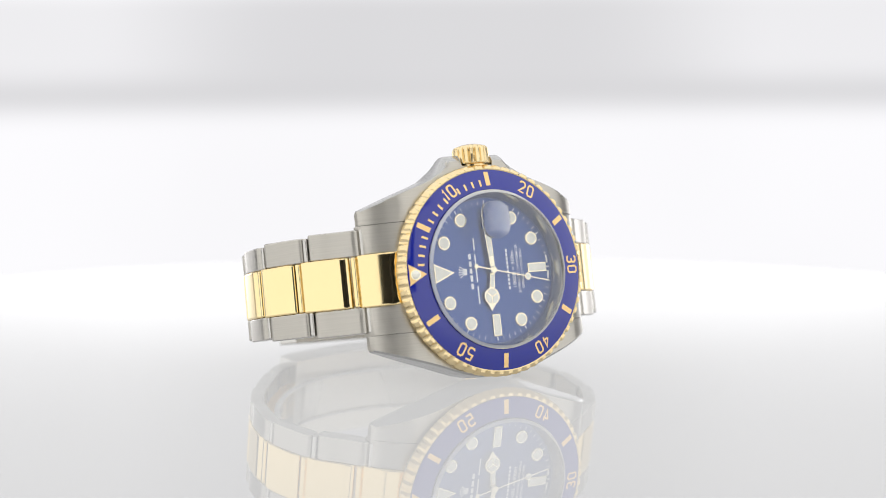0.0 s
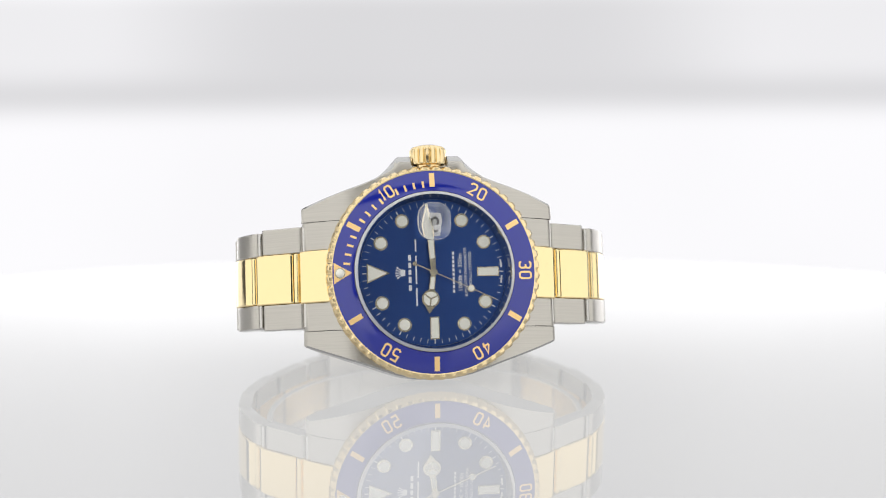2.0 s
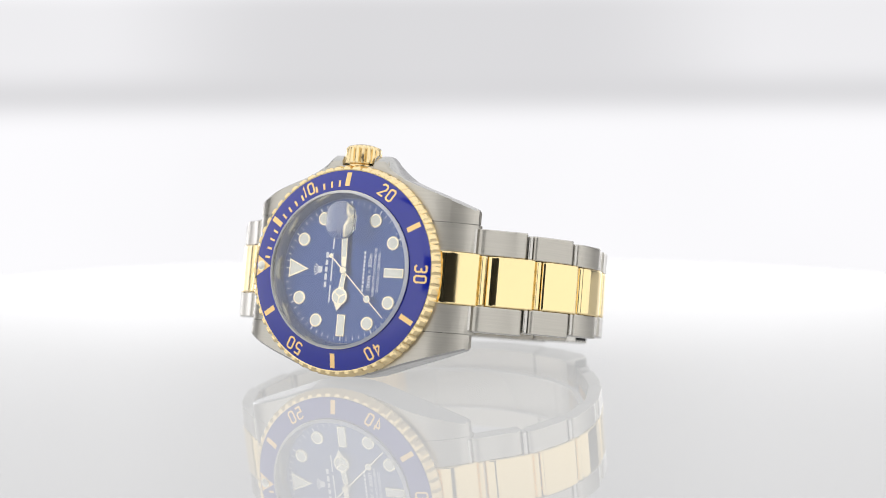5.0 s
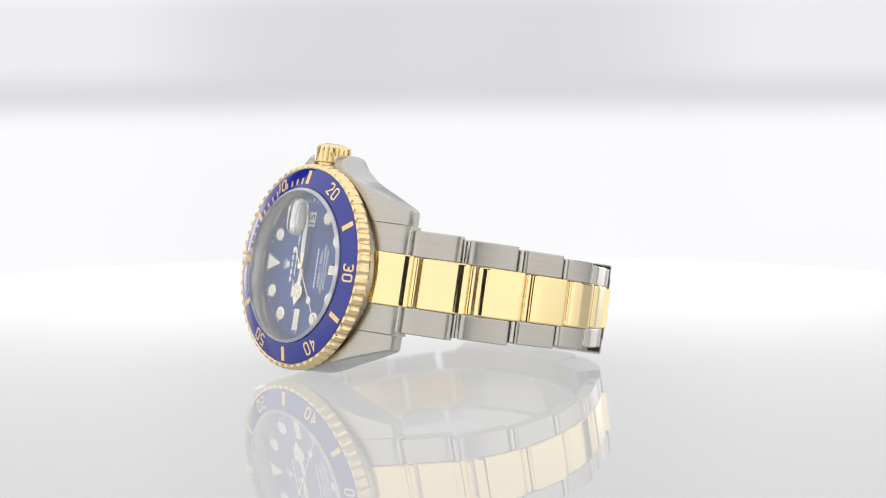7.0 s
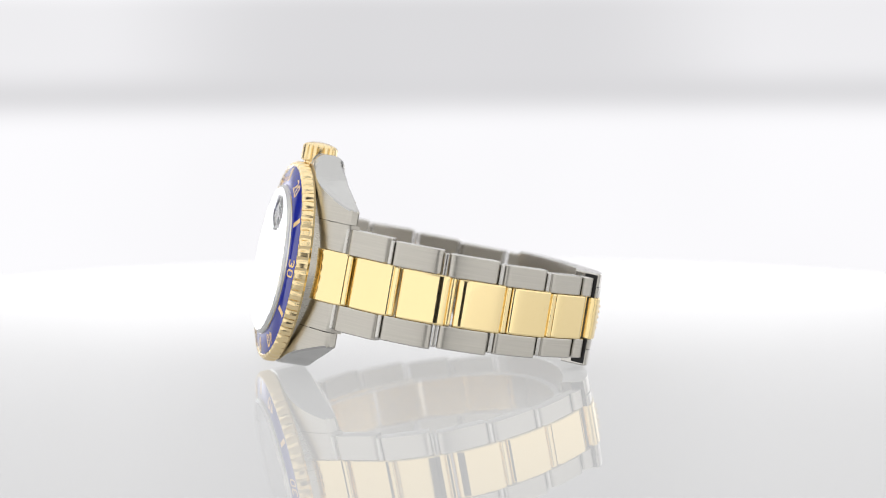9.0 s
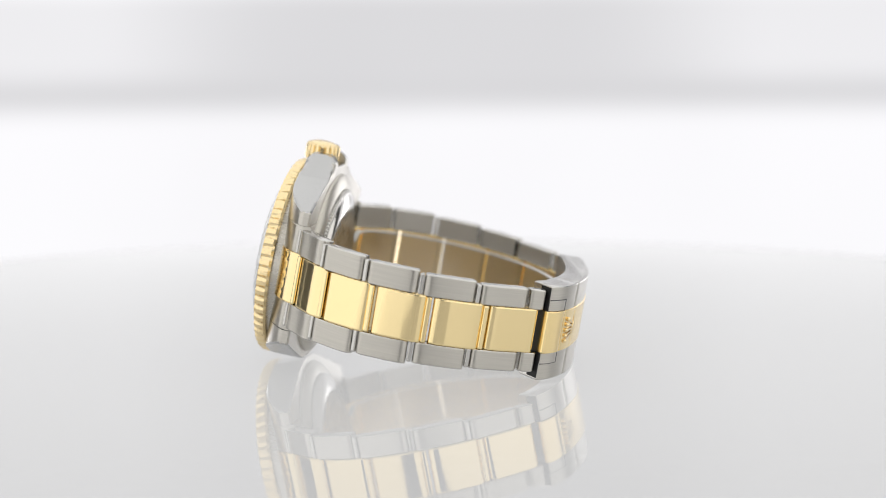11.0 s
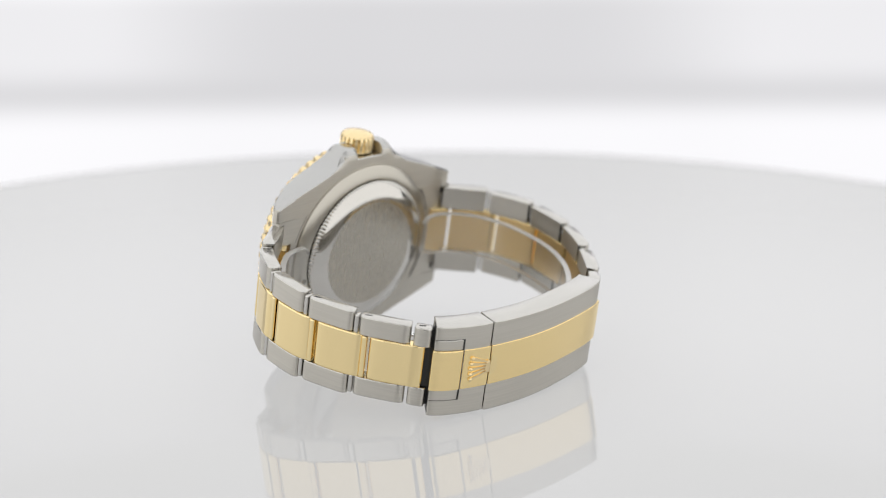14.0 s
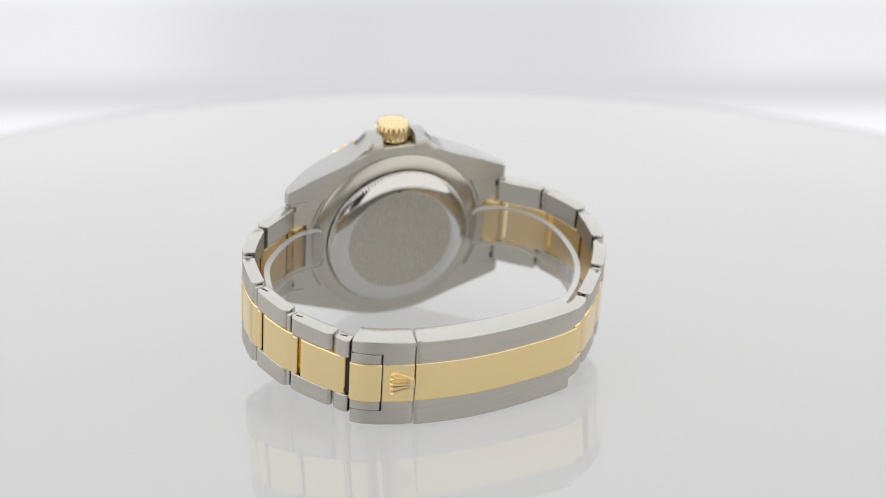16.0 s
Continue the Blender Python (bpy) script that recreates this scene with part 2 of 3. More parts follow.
# unseen panel, added above the camera to brighten dark reflections
softbox("small curved white fill panel added above the camera, unseen", 0.97, 164, 196, 1.42, 2.0, SIDE)
softbox("tall curved white softbox beside the camera", 0.95, 60, 160, 0.62, 2.0, SIDE)
softbox("tall curved white softbox beside the camera", 0.95, -165, -60, 0.62, 2.0, SIDE)
# two unseen low panels, added to narrow the dark reflection in the gold links
softbox("low curved white panel added beside the lens to narrow dark reflections", 0.96, 187.5, 197, 0.62, 1.13, SIDE)
softbox("low curved white panel added beside the lens to narrow dark reflections", 0.96, 158, 171.5, 0.62, 1.13, SIDE)
root = tagged(new("overhead_softbox"), "wide white overhead softbox hanging above the table", "softbox")
ARC = [(1.74 * math.sin(radians(d)), 1.74 * math.cos(radians(d))) for d in range(44, -45, -4)]
bm = bmesh.new(); slab(bm, [(-1.2, -0.8), (1.2, -0.8)] + ARC, 2.06, 2.08)
part("diffuser", bm, glow("overhead_diffuser", (1, 1, 1), OVER), root, "glowing white diffuser cloth", 0, 1)
bm = bmesh.new(); slab(bm, [(-1.2, -0.8), (1.2, -0.8)] + ARC, 2.082, 2.16)
part("housing", bm, HOUSING, root, "black fabric housing", 0, 1)
bm = bmesh.new(); slab(bm, disc(0.02, 20, 0, 0.4), 2.16, 2.7)
part("hanger", bm, HOUSING, root, "black ceiling hanger", 35, 1)

# ---- the turntable ----
TABLE_Z = 0.0035
turntable = tagged(new("turntable"), "round glossy white acrylic turntable", "turntable")
TABLE_R = 0.201
bm = lathe([(0.0, TABLE_Z - 0.010), (TABLE_R - 0.003, TABLE_Z - 0.010), (TABLE_R - 0.003, TABLE_Z - 0.0005), (TABLE_R - 0.0035, TABLE_Z), (0.0, TABLE_Z)], 200, closed=False)
part("plate", bm, ACRYLIC_GLOW, turntable, "glossy white acrylic plate with an added even glow", 35, 1)
bm = lathe([(TABLE_R - 0.003, TABLE_Z - 0.012), (TABLE_R, TABLE_Z - 0.012), (TABLE_R, TABLE_Z - 0.001), (TABLE_R - 0.0008, TABLE_Z - 0.0002), (TABLE_R - 0.003, TABLE_Z - 0.0002)], 200)
part("rim", bm, ACRYLIC, turntable, "white rim", 35, 1)
bm = lathe([(0.0, TABLE_Z - 0.03), (0.03, TABLE_Z - 0.03), (0.04, TABLE_Z - 0.010), (0.0, TABLE_Z - 0.010)], 48, closed=False)
part("hub", bm, ACRYLIC, turntable, "white hub", 35, 1)
stand = tagged(new("tilting_stand"), "plain white column stand under the turntable", "stand")
bm = lathe([(0.0, 0.0), (0.14, 0.0), (0.14, 0.02), (0.035, 0.03), (0.03, 0.95), (0.025, 0.98), (0.0, 0.985)], 48, closed=False)
part("column", bm, ACRYLIC, stand, "", 35, 1)

# ---- the watch: x to 3 o'clock, y to 12 o'clock, z out of the dial ----
watch = tagged(new("wristwatch"), "steel and gold diver's wristwatch with blue dial, lying on its side", "watch")


def lerp_table(table, v):
    for (a, p), (b, q) in zip(table, table[1:]):
        if v <= b:
            return p + (q - p) * max(0.0, (v - a)) / (b - a)
    return table[-1][1]


FLANK = [(0, 20.1), (4, 19.9), (7, 19.3), (10, 18.3), (13, 17.2), (16, 16.2), (20, 14.8), (24.2, 13.2)]
GUARD = [(0, 20.5), (3.35, 20.5), (3.55, 22.6), (5.8, 22.6), (6.3, 22.2), (8.2, 20.0), (9.4, 18.9), (10.4, 18.2), (13, 17.2), (16, 16.2), (20, 14.8), (24.2, 13.2)]


def case_top(y):
    return -0.9 - 5.1 * (max(0.0, abs(y) - 9) / 15.2) ** 2.6


def case_low(y):
    return -7.3 - 0.5 * (max(0.0, abs(y) - 10) / 14.2) ** 1.4


def mid_case():
    bm = bmesh.new()
    c = 0.35
    ys = sorted({-y for y in np.linspace(0, 19.8, 45)} | set(np.linspace(0, 19.8, 45)) | {s * v for s in (-1, 1) for v in (3.35, 3.55, 5.8, 6.3, 8.2, 9.4)})
    loops = []
    for y in ys:
        a, b, t, u = lerp_table(GUARD, abs(y)), -lerp_table(FLANK, abs(y)), case_top(y), case_low(y)
        k = min(1.0, max(0.0, (9.6 - abs(y)) / 2.5)) * min(1.0, max(0.0, (abs(y) - 3.4) / 0.2))
        r = c + (2.5 - c) * k
        up = [(a - r + r * math.sin(q), y, t - r + r * math.cos(q)) for q in np.linspace(0, math.pi / 2, 7)]
        dn = [(a - r + r * math.cos(q), y, u + r - r * math.sin(q)) for q in np.linspace(0, math.pi / 2, 7)]
        loops.append(up + dn + [(b + c, y, u), (b, y, u + c), (b, y, t - c), (b + c, y, t)])
    loft(bm, loops)
    return finish("mid_case", bm, watch, "brushed steel case with polished flanks")


def finish(name, bm, parent, label):
    bmesh.ops.recalc_face_normals(bm, faces=bm.faces)
    for f in bm.faces:
        f.material_index = 1 if abs(f.normal.x) > 0.5 else 0
    return part(name, bm, STEEL, parent, label, 25, second=STEEL_FLANK)


def lug(sx, sy):
    c = 0.35
    bm = bmesh.new()
    loops = []
    for v in np.linspace(19.8, 24.2, 14):
        k = max(0.0, (v - 23.7) / 0.5) ** 2 * 0.35
        y, o, t, u = sy * v, lerp_table(FLANK, v) - k * 0.5, case_top(v) - k, case_low(v) + k
        i = 10.45
        loops.append([(sx * i, y, t), (sx * (o - c), y, t), (sx * o, y, t - c), (sx * o, y, u + c), (sx * (o - c), y, u), (sx * i, y, u)])
    loft(bm, loops)
    finish("lug", bm, case, "brushed steel lug with polished flank")


case = mid_case()
for a in (-1, 1):
    for b in (-1, 1):
        lug(a, b)

part("case_back_ring", lathe([(18.7, -7.0), (18.5, -7.75), (18.2, -8.0), (16.3, -8.75), (15.75, -8.8), (15.7, -7.0)], 160), STEEL_RING, watch, "satin steel sloping ring", 30)


def flutes(count, depth, rows):
    def shape(a, i, r, z):
        if i in rows:
            r -= depth * rows[i] * max(0.0, math.cos(a * count)) ** 0.7
        return r, z
    return shape


bm = lathe([(15.6, -8.2), (15.6, -9.15), (15.3, -9.4), (14.45, -9.6), (14.3, -9.75), (11.6, -10.5), (11.4, -10.5), (11.4, -8.2)], 480, flutes(120, 0.3, {0: 1, 1: 1, 2: 0.9}))
for f in bm.faces:
    f.material_index = 1 if f.calc_center_median().to_2d().length > 14.9 else 0
back = part("case_back", bm, STEEL_POL, watch, "polished steel screw back with fluted edge", 40, second=STEEL_EDGE)
part("case_back_disc", lathe([(11.42, -10.3), (11.42, -10.52), (0, -10.52), (0, -10.3)], 96, closed=False), STEEL_SAT, back, "satin steel disc", 40)


part("case_collar", lathe([(18.0, -0.8), (19.3, -0.8), (19.3, -4.2), (18.0, -4.2)], 128), STEEL_SAT, watch, "steel collar under the bezel", 40)


# bezel with scalloped edge
def scallop(a, i, r, z):
    k = {2: 0.12, 3: 0.55, 4: 0.6}.get(i, 0) * (max(0.0, math.cos(a * 60)) ** 0.8)
    return r - k, z


bezel = part("bezel", lathe([(18.0, -0.85), (20.0, -0.85), (20.3, -0.4), (20.25, 0.95), (19.85, 1.65), (19.35, 1.75), (19.15, 1.65), (19.15, 0.3), (15.0, 0.3), (15.0, -0.85)], 600, scallop), GOLD_BEZEL, watch, "polished yellow gold bezel with scalloped edge", 30)


def insert_z(r):
    return 2.1 + (17.4 - r) * 0.22


insert = part("bezel_insert", lathe([(19.14, 0.4), (19.14, insert_z(19.1) - 0.05), (19.05, insert_z(19.05)), (15.3, insert_z(15.3)), (15.17, insert_z(15.2) - 0.1), (15.15, 0.4)], 192), CERAMIC, watch, "glossy blue ceramic ring with gold numerals", 30)


def on_bezel(minute, r0, lift=0.02):
    a = radians(minute * 6)

    def fn(x, y, z):
        r = r0 + y
        px, py = math.sin(a) * r + math.cos(a) * x, math.cos(a) * r - math.sin(a) * x
        rr = math.hypot(px, py)
        return px, py, insert_z(rr) + lift + z
    return fn


def bezel_mark(name, outline, minute, r0, material=None, label="", high=0.03):
    bm = bmesh.new()
    slab(bm, outline, 0, high)
    fn = on_bezel(minute, r0, 0.004)
    for v in bm.verts:
        v.co = fn(*v.co)
    return part(name, bm, material or GOLD_MARK, insert, label, 0)


BOWL = [(1, 0.43), (1, 0.13), (0.78, 0), (0.22, 0), (0, 0.13)]
DIGITS = {
    "0": [[(0.22, 0), (0.78, 0), (1, 0.13), (1, 0.87), (0.78, 1), (0.22, 1), (0, 0.87), (0, 0.13), (0.22, 0)]],
    "1": [[(0.1, 0.78), (0.7, 1), (0.7, 0)]],
    "2": [[(0, 0.8), (0, 0.87), (0.22, 1), (0.78, 1), (1, 0.87), (1, 0.62), (0, 0), (1, 0)]],
    "3": [[(0, 0.87), (0.22, 1), (0.78, 1), (1, 0.87), (1, 0.65), (0.8, 0.53), (0.4, 0.53)], [(0.8, 0.53)] + BOWL],
    "4": [[(0.76, 0), (0.76, 1), (0, 0.3)], [(0, 0.28), (1, 0.28)]],
    "5": [[(0.95, 1), (0.06, 1), (0, 0.56), (0.78, 0.56)] + BOWL],
}


def stroke(bm, pts, w, z0, z1):
    """A raised line of even width along the points."""
    P = [Vector((*p, 0)) for p in pts]
    ring = (P[0] - P[-1]).length < 1e-6
    secs = []
    for i, p in enumerate(P):
        a = (p - P[i - 1]).normalized() if i else ((P[-1] - P[-2]).normalized() if ring else (P[1] - P[0]).normalized())
        b = (P[i + 1] - p).normalized() if i < len(P) - 1 else ((P[1] - P[0]).normalized() if ring else a)
        d = (a + b).normalized()
        n = Vector((-d.y, d.x, 0)) * (w / 2) / max(0.55, d.dot(b))
        secs.append([(p.x + k * n.x, p.y + k * n.y, z) for k, z in ((-1, z0), (-1, z1), (1, z1), (1, z0))])
    loft(bm, secs, caps=not ring)


def numeral(text, high=2.55, wide=1.55, gap=0.42, w=0.36):
    """Square-cut engraved figures, centred on the origin."""
    bm = bmesh.new()
    widths = [0.75 if c == "1" else wide for c in text]
    x = -(sum(widths) + gap * (len(text) - 1)) / 2
    for c, wd in zip(text, widths):
        for k, line in enumerate(DIGITS[c]):
            stroke(bm, [(x + w / 2 + px * (wd - w), -high / 2 + w / 2 + py * (high - w)) for px, py in line], w, 0, 0.03 + 0.01 * k)
        x += wd + gap
    return bm


for m in (10, 20, 30, 40, 50):
    bm = numeral(str(m))
    fn = on_bezel(m, 17.3, 0.004)
    for v in bm.verts:
        v.co = fn(*v.co)
    part("numeral", bm, GOLD_MARK, insert, "gold numeral %d" % m, 0)
for m in (5, 15, 25, 35, 45, 55):
    bezel_mark("bar_marker", rect(1.0, 2.7), m, 17.35)
for m in list(range(1, 5)) + list(range(6, 10)) + list(range(11, 15)):
    bezel_mark("minute_tick", rect(0.42, 1.25), m, 16.55)
bezel_mark("triangle_marker", [(-2.0, 1.6), (0, -1.75), (2.0, 1.6)], 0, 17.3)
bezel_mark("pearl_setting", disc(1.0, 28), 0, 17.75, GOLD_PALE, "pale gold setting", 0.2)
bm = bmesh.new()
bmesh.ops.create_icosphere(bm, subdivisions=3, radius=0.8, matrix=Matrix.Translation((0, 17.75, insert_z(17.75) + 0.1)))
part("pearl", bm, LUME, insert, "white luminous bead")

# rehaut, dial and crystal
part("inner_ring", lathe([(15.1, 2.1), (14.85, 2.1), (13.95, 0.15), (13.95, -0.3), (15.1, -0.3)], 160), RING, watch, "grey engraved steel inner ring", 30)
dial = part("dial", lathe([(0, -0.3), (13.9, -0.3), (13.9, 0.0), (0, 0.0)], 128, closed=False), DIAL_BLUE, watch, "deep blue sunburst dial", 30)


def plate(name, outline, z0, z1, material, parent, label="", chamfer=0.0, at=None):
    bm = bmesh.new()
    slab(bm, outline, z0, z1, chamfer)
    if at:
        bmesh.ops.transform(bm, matrix=at, verts=bm.verts)
    return part(name, bm, material, parent, label, 30)


def polar(minute, r=0.0):
    """Local y points outward at that minute."""
    a = radians(minute * 6)
    return pose(0, 0, 0, 0, 0, -minute * 6) @ Matrix.Translation((0, r, 0))


for h in (1, 2, 4, 5, 7, 8, 10, 11):
    rim = plate("hour_marker", disc(1.36, 40), 0.0, 0.32, GOLD_PALE, dial, "round gold-rimmed white hour marker", 0.1, polar(h * 5, 11.33))
    plate("lume_fill", disc(1.03, 32), 0.3, 0.36, LUME, rim, "", 0.03, polar(h * 5, 11.33))
for h in (6, 9):
    rim = plate("hour_marker", rect(1.85, 4.3), 0.0, 0.32, GOLD_PALE, dial, "gold-rimmed white bar marker", 0.1, polar(h * 5, 10.5))
    plate("lume_fill", rect(1.4, 3.85), 0.3, 0.36, LUME, rim, "", 0.03, polar(h * 5, 10.5))
rim = plate("hour_marker", [(-1.95, 1.52), (0, -3.0), (1.95, 1.52)], 0.0, 0.32, GOLD_PALE, dial, "gold-rimmed white triangle marker", 0.1, polar(0, 11.1))
plate("lume_fill", [(-1.5, 1.25), (0, -2.35), (1.5, 1.25)], 0.3, 0.36, LUME, rim, "", 0.03, polar(0, 11.1))
for m in range(60):
    plate("minute_tick", rect(0.2 if m % 5 == 0 else 0.1, 0.8), 0.0, 0.02, PRINT, dial, "", 0, polar(m, 13.05))


def bars(y, height, widths, gap):
    """A row of plain printed bars in place of a name."""
    total = sum(widths) + gap * (len(widths) - 1)
    x = -total / 2
    for w in widths:
        plate("printed_bar", rect(w, height, x + w / 2, y), 0.0, 0.02, PRINT, dial)
        x += w + gap


def fan(size, high, material, parent, at):
    """Plain fan-shaped emblem: five tipped rays on a base."""
    for k in range(-2, 3):
        q = pose(0, 0, 0, 0, 0, math.degrees(-k * 0.3))
        o = [q @ Vector((x, y, 0)) for x, y in ((-0.07, 0), (0.07, 0), (0.04, 0.82), (0.09, 0.9), (0.05, 0.98), (-0.05, 0.98), (-0.09, 0.9), (-0.04, 0.82))]
        plate("emblem_ray", [(p.x * size, (p.y - 0.4) * size) for p in o], 0.0, high * (0.9 + 0.02 * k), material, parent, "", 0, at)
    plate("emblem_base", [(x * size, y * size) for x, y in ((-0.28, -0.42), (0.28, -0.42), (0.36, -0.1), (-0.36, -0.1))], 0.0, high, material, parent, "", 0, at)


fan(1.9, 0.05, PRINT, dial, pose(0, 6.1, 0))
bars(4.4, 0.55, (1.1, 1.2, 0.95, 1.0, 1.1), 0.36)
bars(3.2, 0.3, (3.4, 5.4, 2.3), 0.75)
bars(-3.9, 0.42, (0.58,) * 10, 0.22)
for text, y, h, w in (("1000ft = 300m", -5.15, 0.8, 7.0), ("SUPERLATIVE CHRONOMETER", -6.2, 0.55, 9.3), ("OFFICIALLY CERTIFIED", -7.1, 0.55, 7.6)):
    me = lettering(text, h, w, bold=0.01)
    part_mesh("printed_line", move_mesh(me, lambda a, b, c, y=y: (a, b + y, c + 0.012)), PRINT, dial, "white printed line", 0)
for sx in (-1, 1):
    plate("printed_bar", rect(1.5, 0.35), 0, 0.02, PRINT, dial, "", 0, polar(30 - sx * 1.1, 13.1) @ pose(0, 0, 0, 0, 0, 180))

window = plate("date_window", rect(2.9, 2.0, 9.35, -0.3), 0.0, 0.02, DATE_WHITE, dial, "white date window")
me = lettering("15", 1.45, 1.95, bold=0.01)
part_mesh("date_number", move_mesh(me, lambda a, b, c: (a + 9.35, b - 0.3, c + 0.035)), INK, window, "black date number 15", 0)


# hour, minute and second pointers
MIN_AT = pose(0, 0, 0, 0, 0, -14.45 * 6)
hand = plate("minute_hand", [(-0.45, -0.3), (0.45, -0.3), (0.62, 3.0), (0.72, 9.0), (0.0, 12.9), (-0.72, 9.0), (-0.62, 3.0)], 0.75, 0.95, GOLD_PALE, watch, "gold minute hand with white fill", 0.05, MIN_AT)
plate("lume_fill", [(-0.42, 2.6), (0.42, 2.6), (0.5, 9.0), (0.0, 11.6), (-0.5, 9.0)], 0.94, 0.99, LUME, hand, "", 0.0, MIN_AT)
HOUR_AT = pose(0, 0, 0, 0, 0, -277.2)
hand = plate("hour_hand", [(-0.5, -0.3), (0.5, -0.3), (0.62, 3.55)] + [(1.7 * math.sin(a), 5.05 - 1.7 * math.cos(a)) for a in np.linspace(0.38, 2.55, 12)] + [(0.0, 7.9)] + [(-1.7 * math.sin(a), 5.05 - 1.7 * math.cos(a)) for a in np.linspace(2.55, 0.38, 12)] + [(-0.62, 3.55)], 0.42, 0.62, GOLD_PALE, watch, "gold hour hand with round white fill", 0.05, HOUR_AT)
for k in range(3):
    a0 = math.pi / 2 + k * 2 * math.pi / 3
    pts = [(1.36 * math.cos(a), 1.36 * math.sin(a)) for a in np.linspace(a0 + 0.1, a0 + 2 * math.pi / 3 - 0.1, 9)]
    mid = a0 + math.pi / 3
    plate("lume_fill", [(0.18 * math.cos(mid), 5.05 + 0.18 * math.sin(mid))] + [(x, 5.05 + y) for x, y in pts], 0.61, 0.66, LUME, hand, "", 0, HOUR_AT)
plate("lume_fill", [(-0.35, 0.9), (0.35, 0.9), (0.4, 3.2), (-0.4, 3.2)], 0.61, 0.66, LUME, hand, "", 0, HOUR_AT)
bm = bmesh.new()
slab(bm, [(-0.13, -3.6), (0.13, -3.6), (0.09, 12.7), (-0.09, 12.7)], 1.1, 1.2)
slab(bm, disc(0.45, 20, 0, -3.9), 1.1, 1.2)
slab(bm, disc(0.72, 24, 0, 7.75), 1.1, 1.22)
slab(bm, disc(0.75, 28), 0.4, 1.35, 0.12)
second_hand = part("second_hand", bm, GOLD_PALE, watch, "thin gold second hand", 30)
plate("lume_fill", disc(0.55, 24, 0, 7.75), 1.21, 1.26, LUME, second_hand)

LENS_OUTLINE = round_rect(7.2, 6.3, 2.6, 9.35, -0.05, 8)
bm = lathe([(14.57, 3.42), (14.5, 3.5)], 128, closed=False)
rim_edges = [e for e in bm.edges if all(abs(v.co.z - 3.5) < 1e-4 for v in e.verts)]
vs = [bm.verts.new((x, y, 3.5)) for x, y in LENS_OUTLINE]
hole = [bm.edges.new((a, b)) for a, b in zip(vs, vs[1:] + vs[:1]) if (a.co - b.co).length > 1e-6]
bmesh.ops.triangle_fill(bm, use_beauty=True, edges=rim_edges + hole)
inside = [f for f in bm.faces if abs(f.calc_center_median().x - 9.35) < 3.58 and abs(f.calc_center_median().y + 0.05) < 3.12 and all(v in vs for v in f.verts)]
bmesh.ops.delete(bm, geom=inside, context="FACES_ONLY")
crystal = part("crystal", bm, GLASS, watch, "clear flat sapphire crystal", 30)
crystal.visible_shadow = False
bm = bmesh.new()
loops = []
for k, h in ((1.0, 0.0), (0.99, 0.2), (0.97, 0.28), (0.93, 0.334), (0.8, 0.473), (0.7, 0.566), (0.6, 0.647), (0.5, 0.715), (0.35, 0.794), (0.2, 0.845), (0.08, 0.866)):
    loops.append([(9.35 + (x - 9.35) * k, -0.05 + (y + 0.05) * k, 3.5 + h * 1.2) for x, y in LENS_OUTLINE])
loft(bm, loops, caps=False)
bm.faces.new(list(bm.verts)[:len(LENS_OUTLINE)])
bm.verts.ensure_lookup_table()
bm.faces.new(bm.verts[-len(LENS_OUTLINE):])
bmesh.ops.remove_doubles(bm, verts=bm.verts, dist=1e-5)
edge = part("crystal_edge", lathe([(15.1, 2.3), (15.1, 3.05), (14.58, 3.42)], 128, closed=False), PLASTIC_EDGE, crystal, "bright bevelled edge of the crystal", 30)
edge.visible_shadow = False
lens = part("magnifier", bm, GLASS_COATED, crystal, "raised clear date magnifier", 50)
lens.visible_shadow = False
part("crystal_gasket", lathe([(15.17, 1.6), (15.17, 2.9), (15.1, 2.9), (15.1, 1.6)], 128), STEEL_POL, watch, "bright steel rim")

# crown
CROWN_Z = -2.85


def crown():
    prof = [(0.0, 19.4), (2.7, 19.4), (2.75, 20.6), (3.4, 20.8), (3.52, 21.1), (3.52, 23.45), (3.36, 23.85), (3.02, 24.2), (1.7, 24.6), (0.0, 24.75)]
    bm = lathe(prof, 240, flutes(20, 0.42, {4: 1, 5: 1, 6: 0.5}), closed=False)
    for v in bm.verts:
        x, y, z = v.co
        v.co = (z, x, y + CROWN_Z)
    return part("crown", bm, GOLD_BEZEL, watch, "fluted yellow gold winding crown", 35)


crown()

# ---- the bracelet ----
OUTER = [(-16.8, -1.6), (-19.6, -2.55), (-21.8, -4.0), (-24.0, -5.8), (-28.2, -9.5), (-33.2, -13.6), (-37.9, -22.5), (-38.6, -33.4), (-34.9, -44.7), (-29.3, -53.0), (-26.5, -56.2), (-22.4, -58.3), (-15.6, -60.0), (-5.0, -60.9), (6.0, -60.0), (17.4, -57.5), (23.2, -53.0), (29.0, -46.0), (34.6, -36.3), (36.3, -23.4), (32.2, -13.2), (28.0, -9.5), (24.0, -5.8), (21.8, -4.0), (19.6, -2.55), (16.8, -1.6)]


def smooth_path(pts, per=24):
    out = []
    P = [Vector((p[0], p[1])) for p in pts]
    P = [2 * P[0] - P[1]] + P + [2 * P[-1] - P[-2]]
    for a, b, c, d in zip(P, P[1:], P[2:], P[3:]):
        for i in range(per):
            t = i / per
            out.append(0.5 * (2 * b + (c - a) * t + (2 * a - 5 * b + 4 * c - d) * t * t + (3 * b - a - 3 * c + d) * t ** 3))
    out.append(P[-2])
    return out


PATH_PTS = smooth_path(OUTER)
LEN = [0.0]
for p, q in zip(PATH_PTS, PATH_PTS[1:]):
    LEN.append(LEN[-1] + (q - p).length)


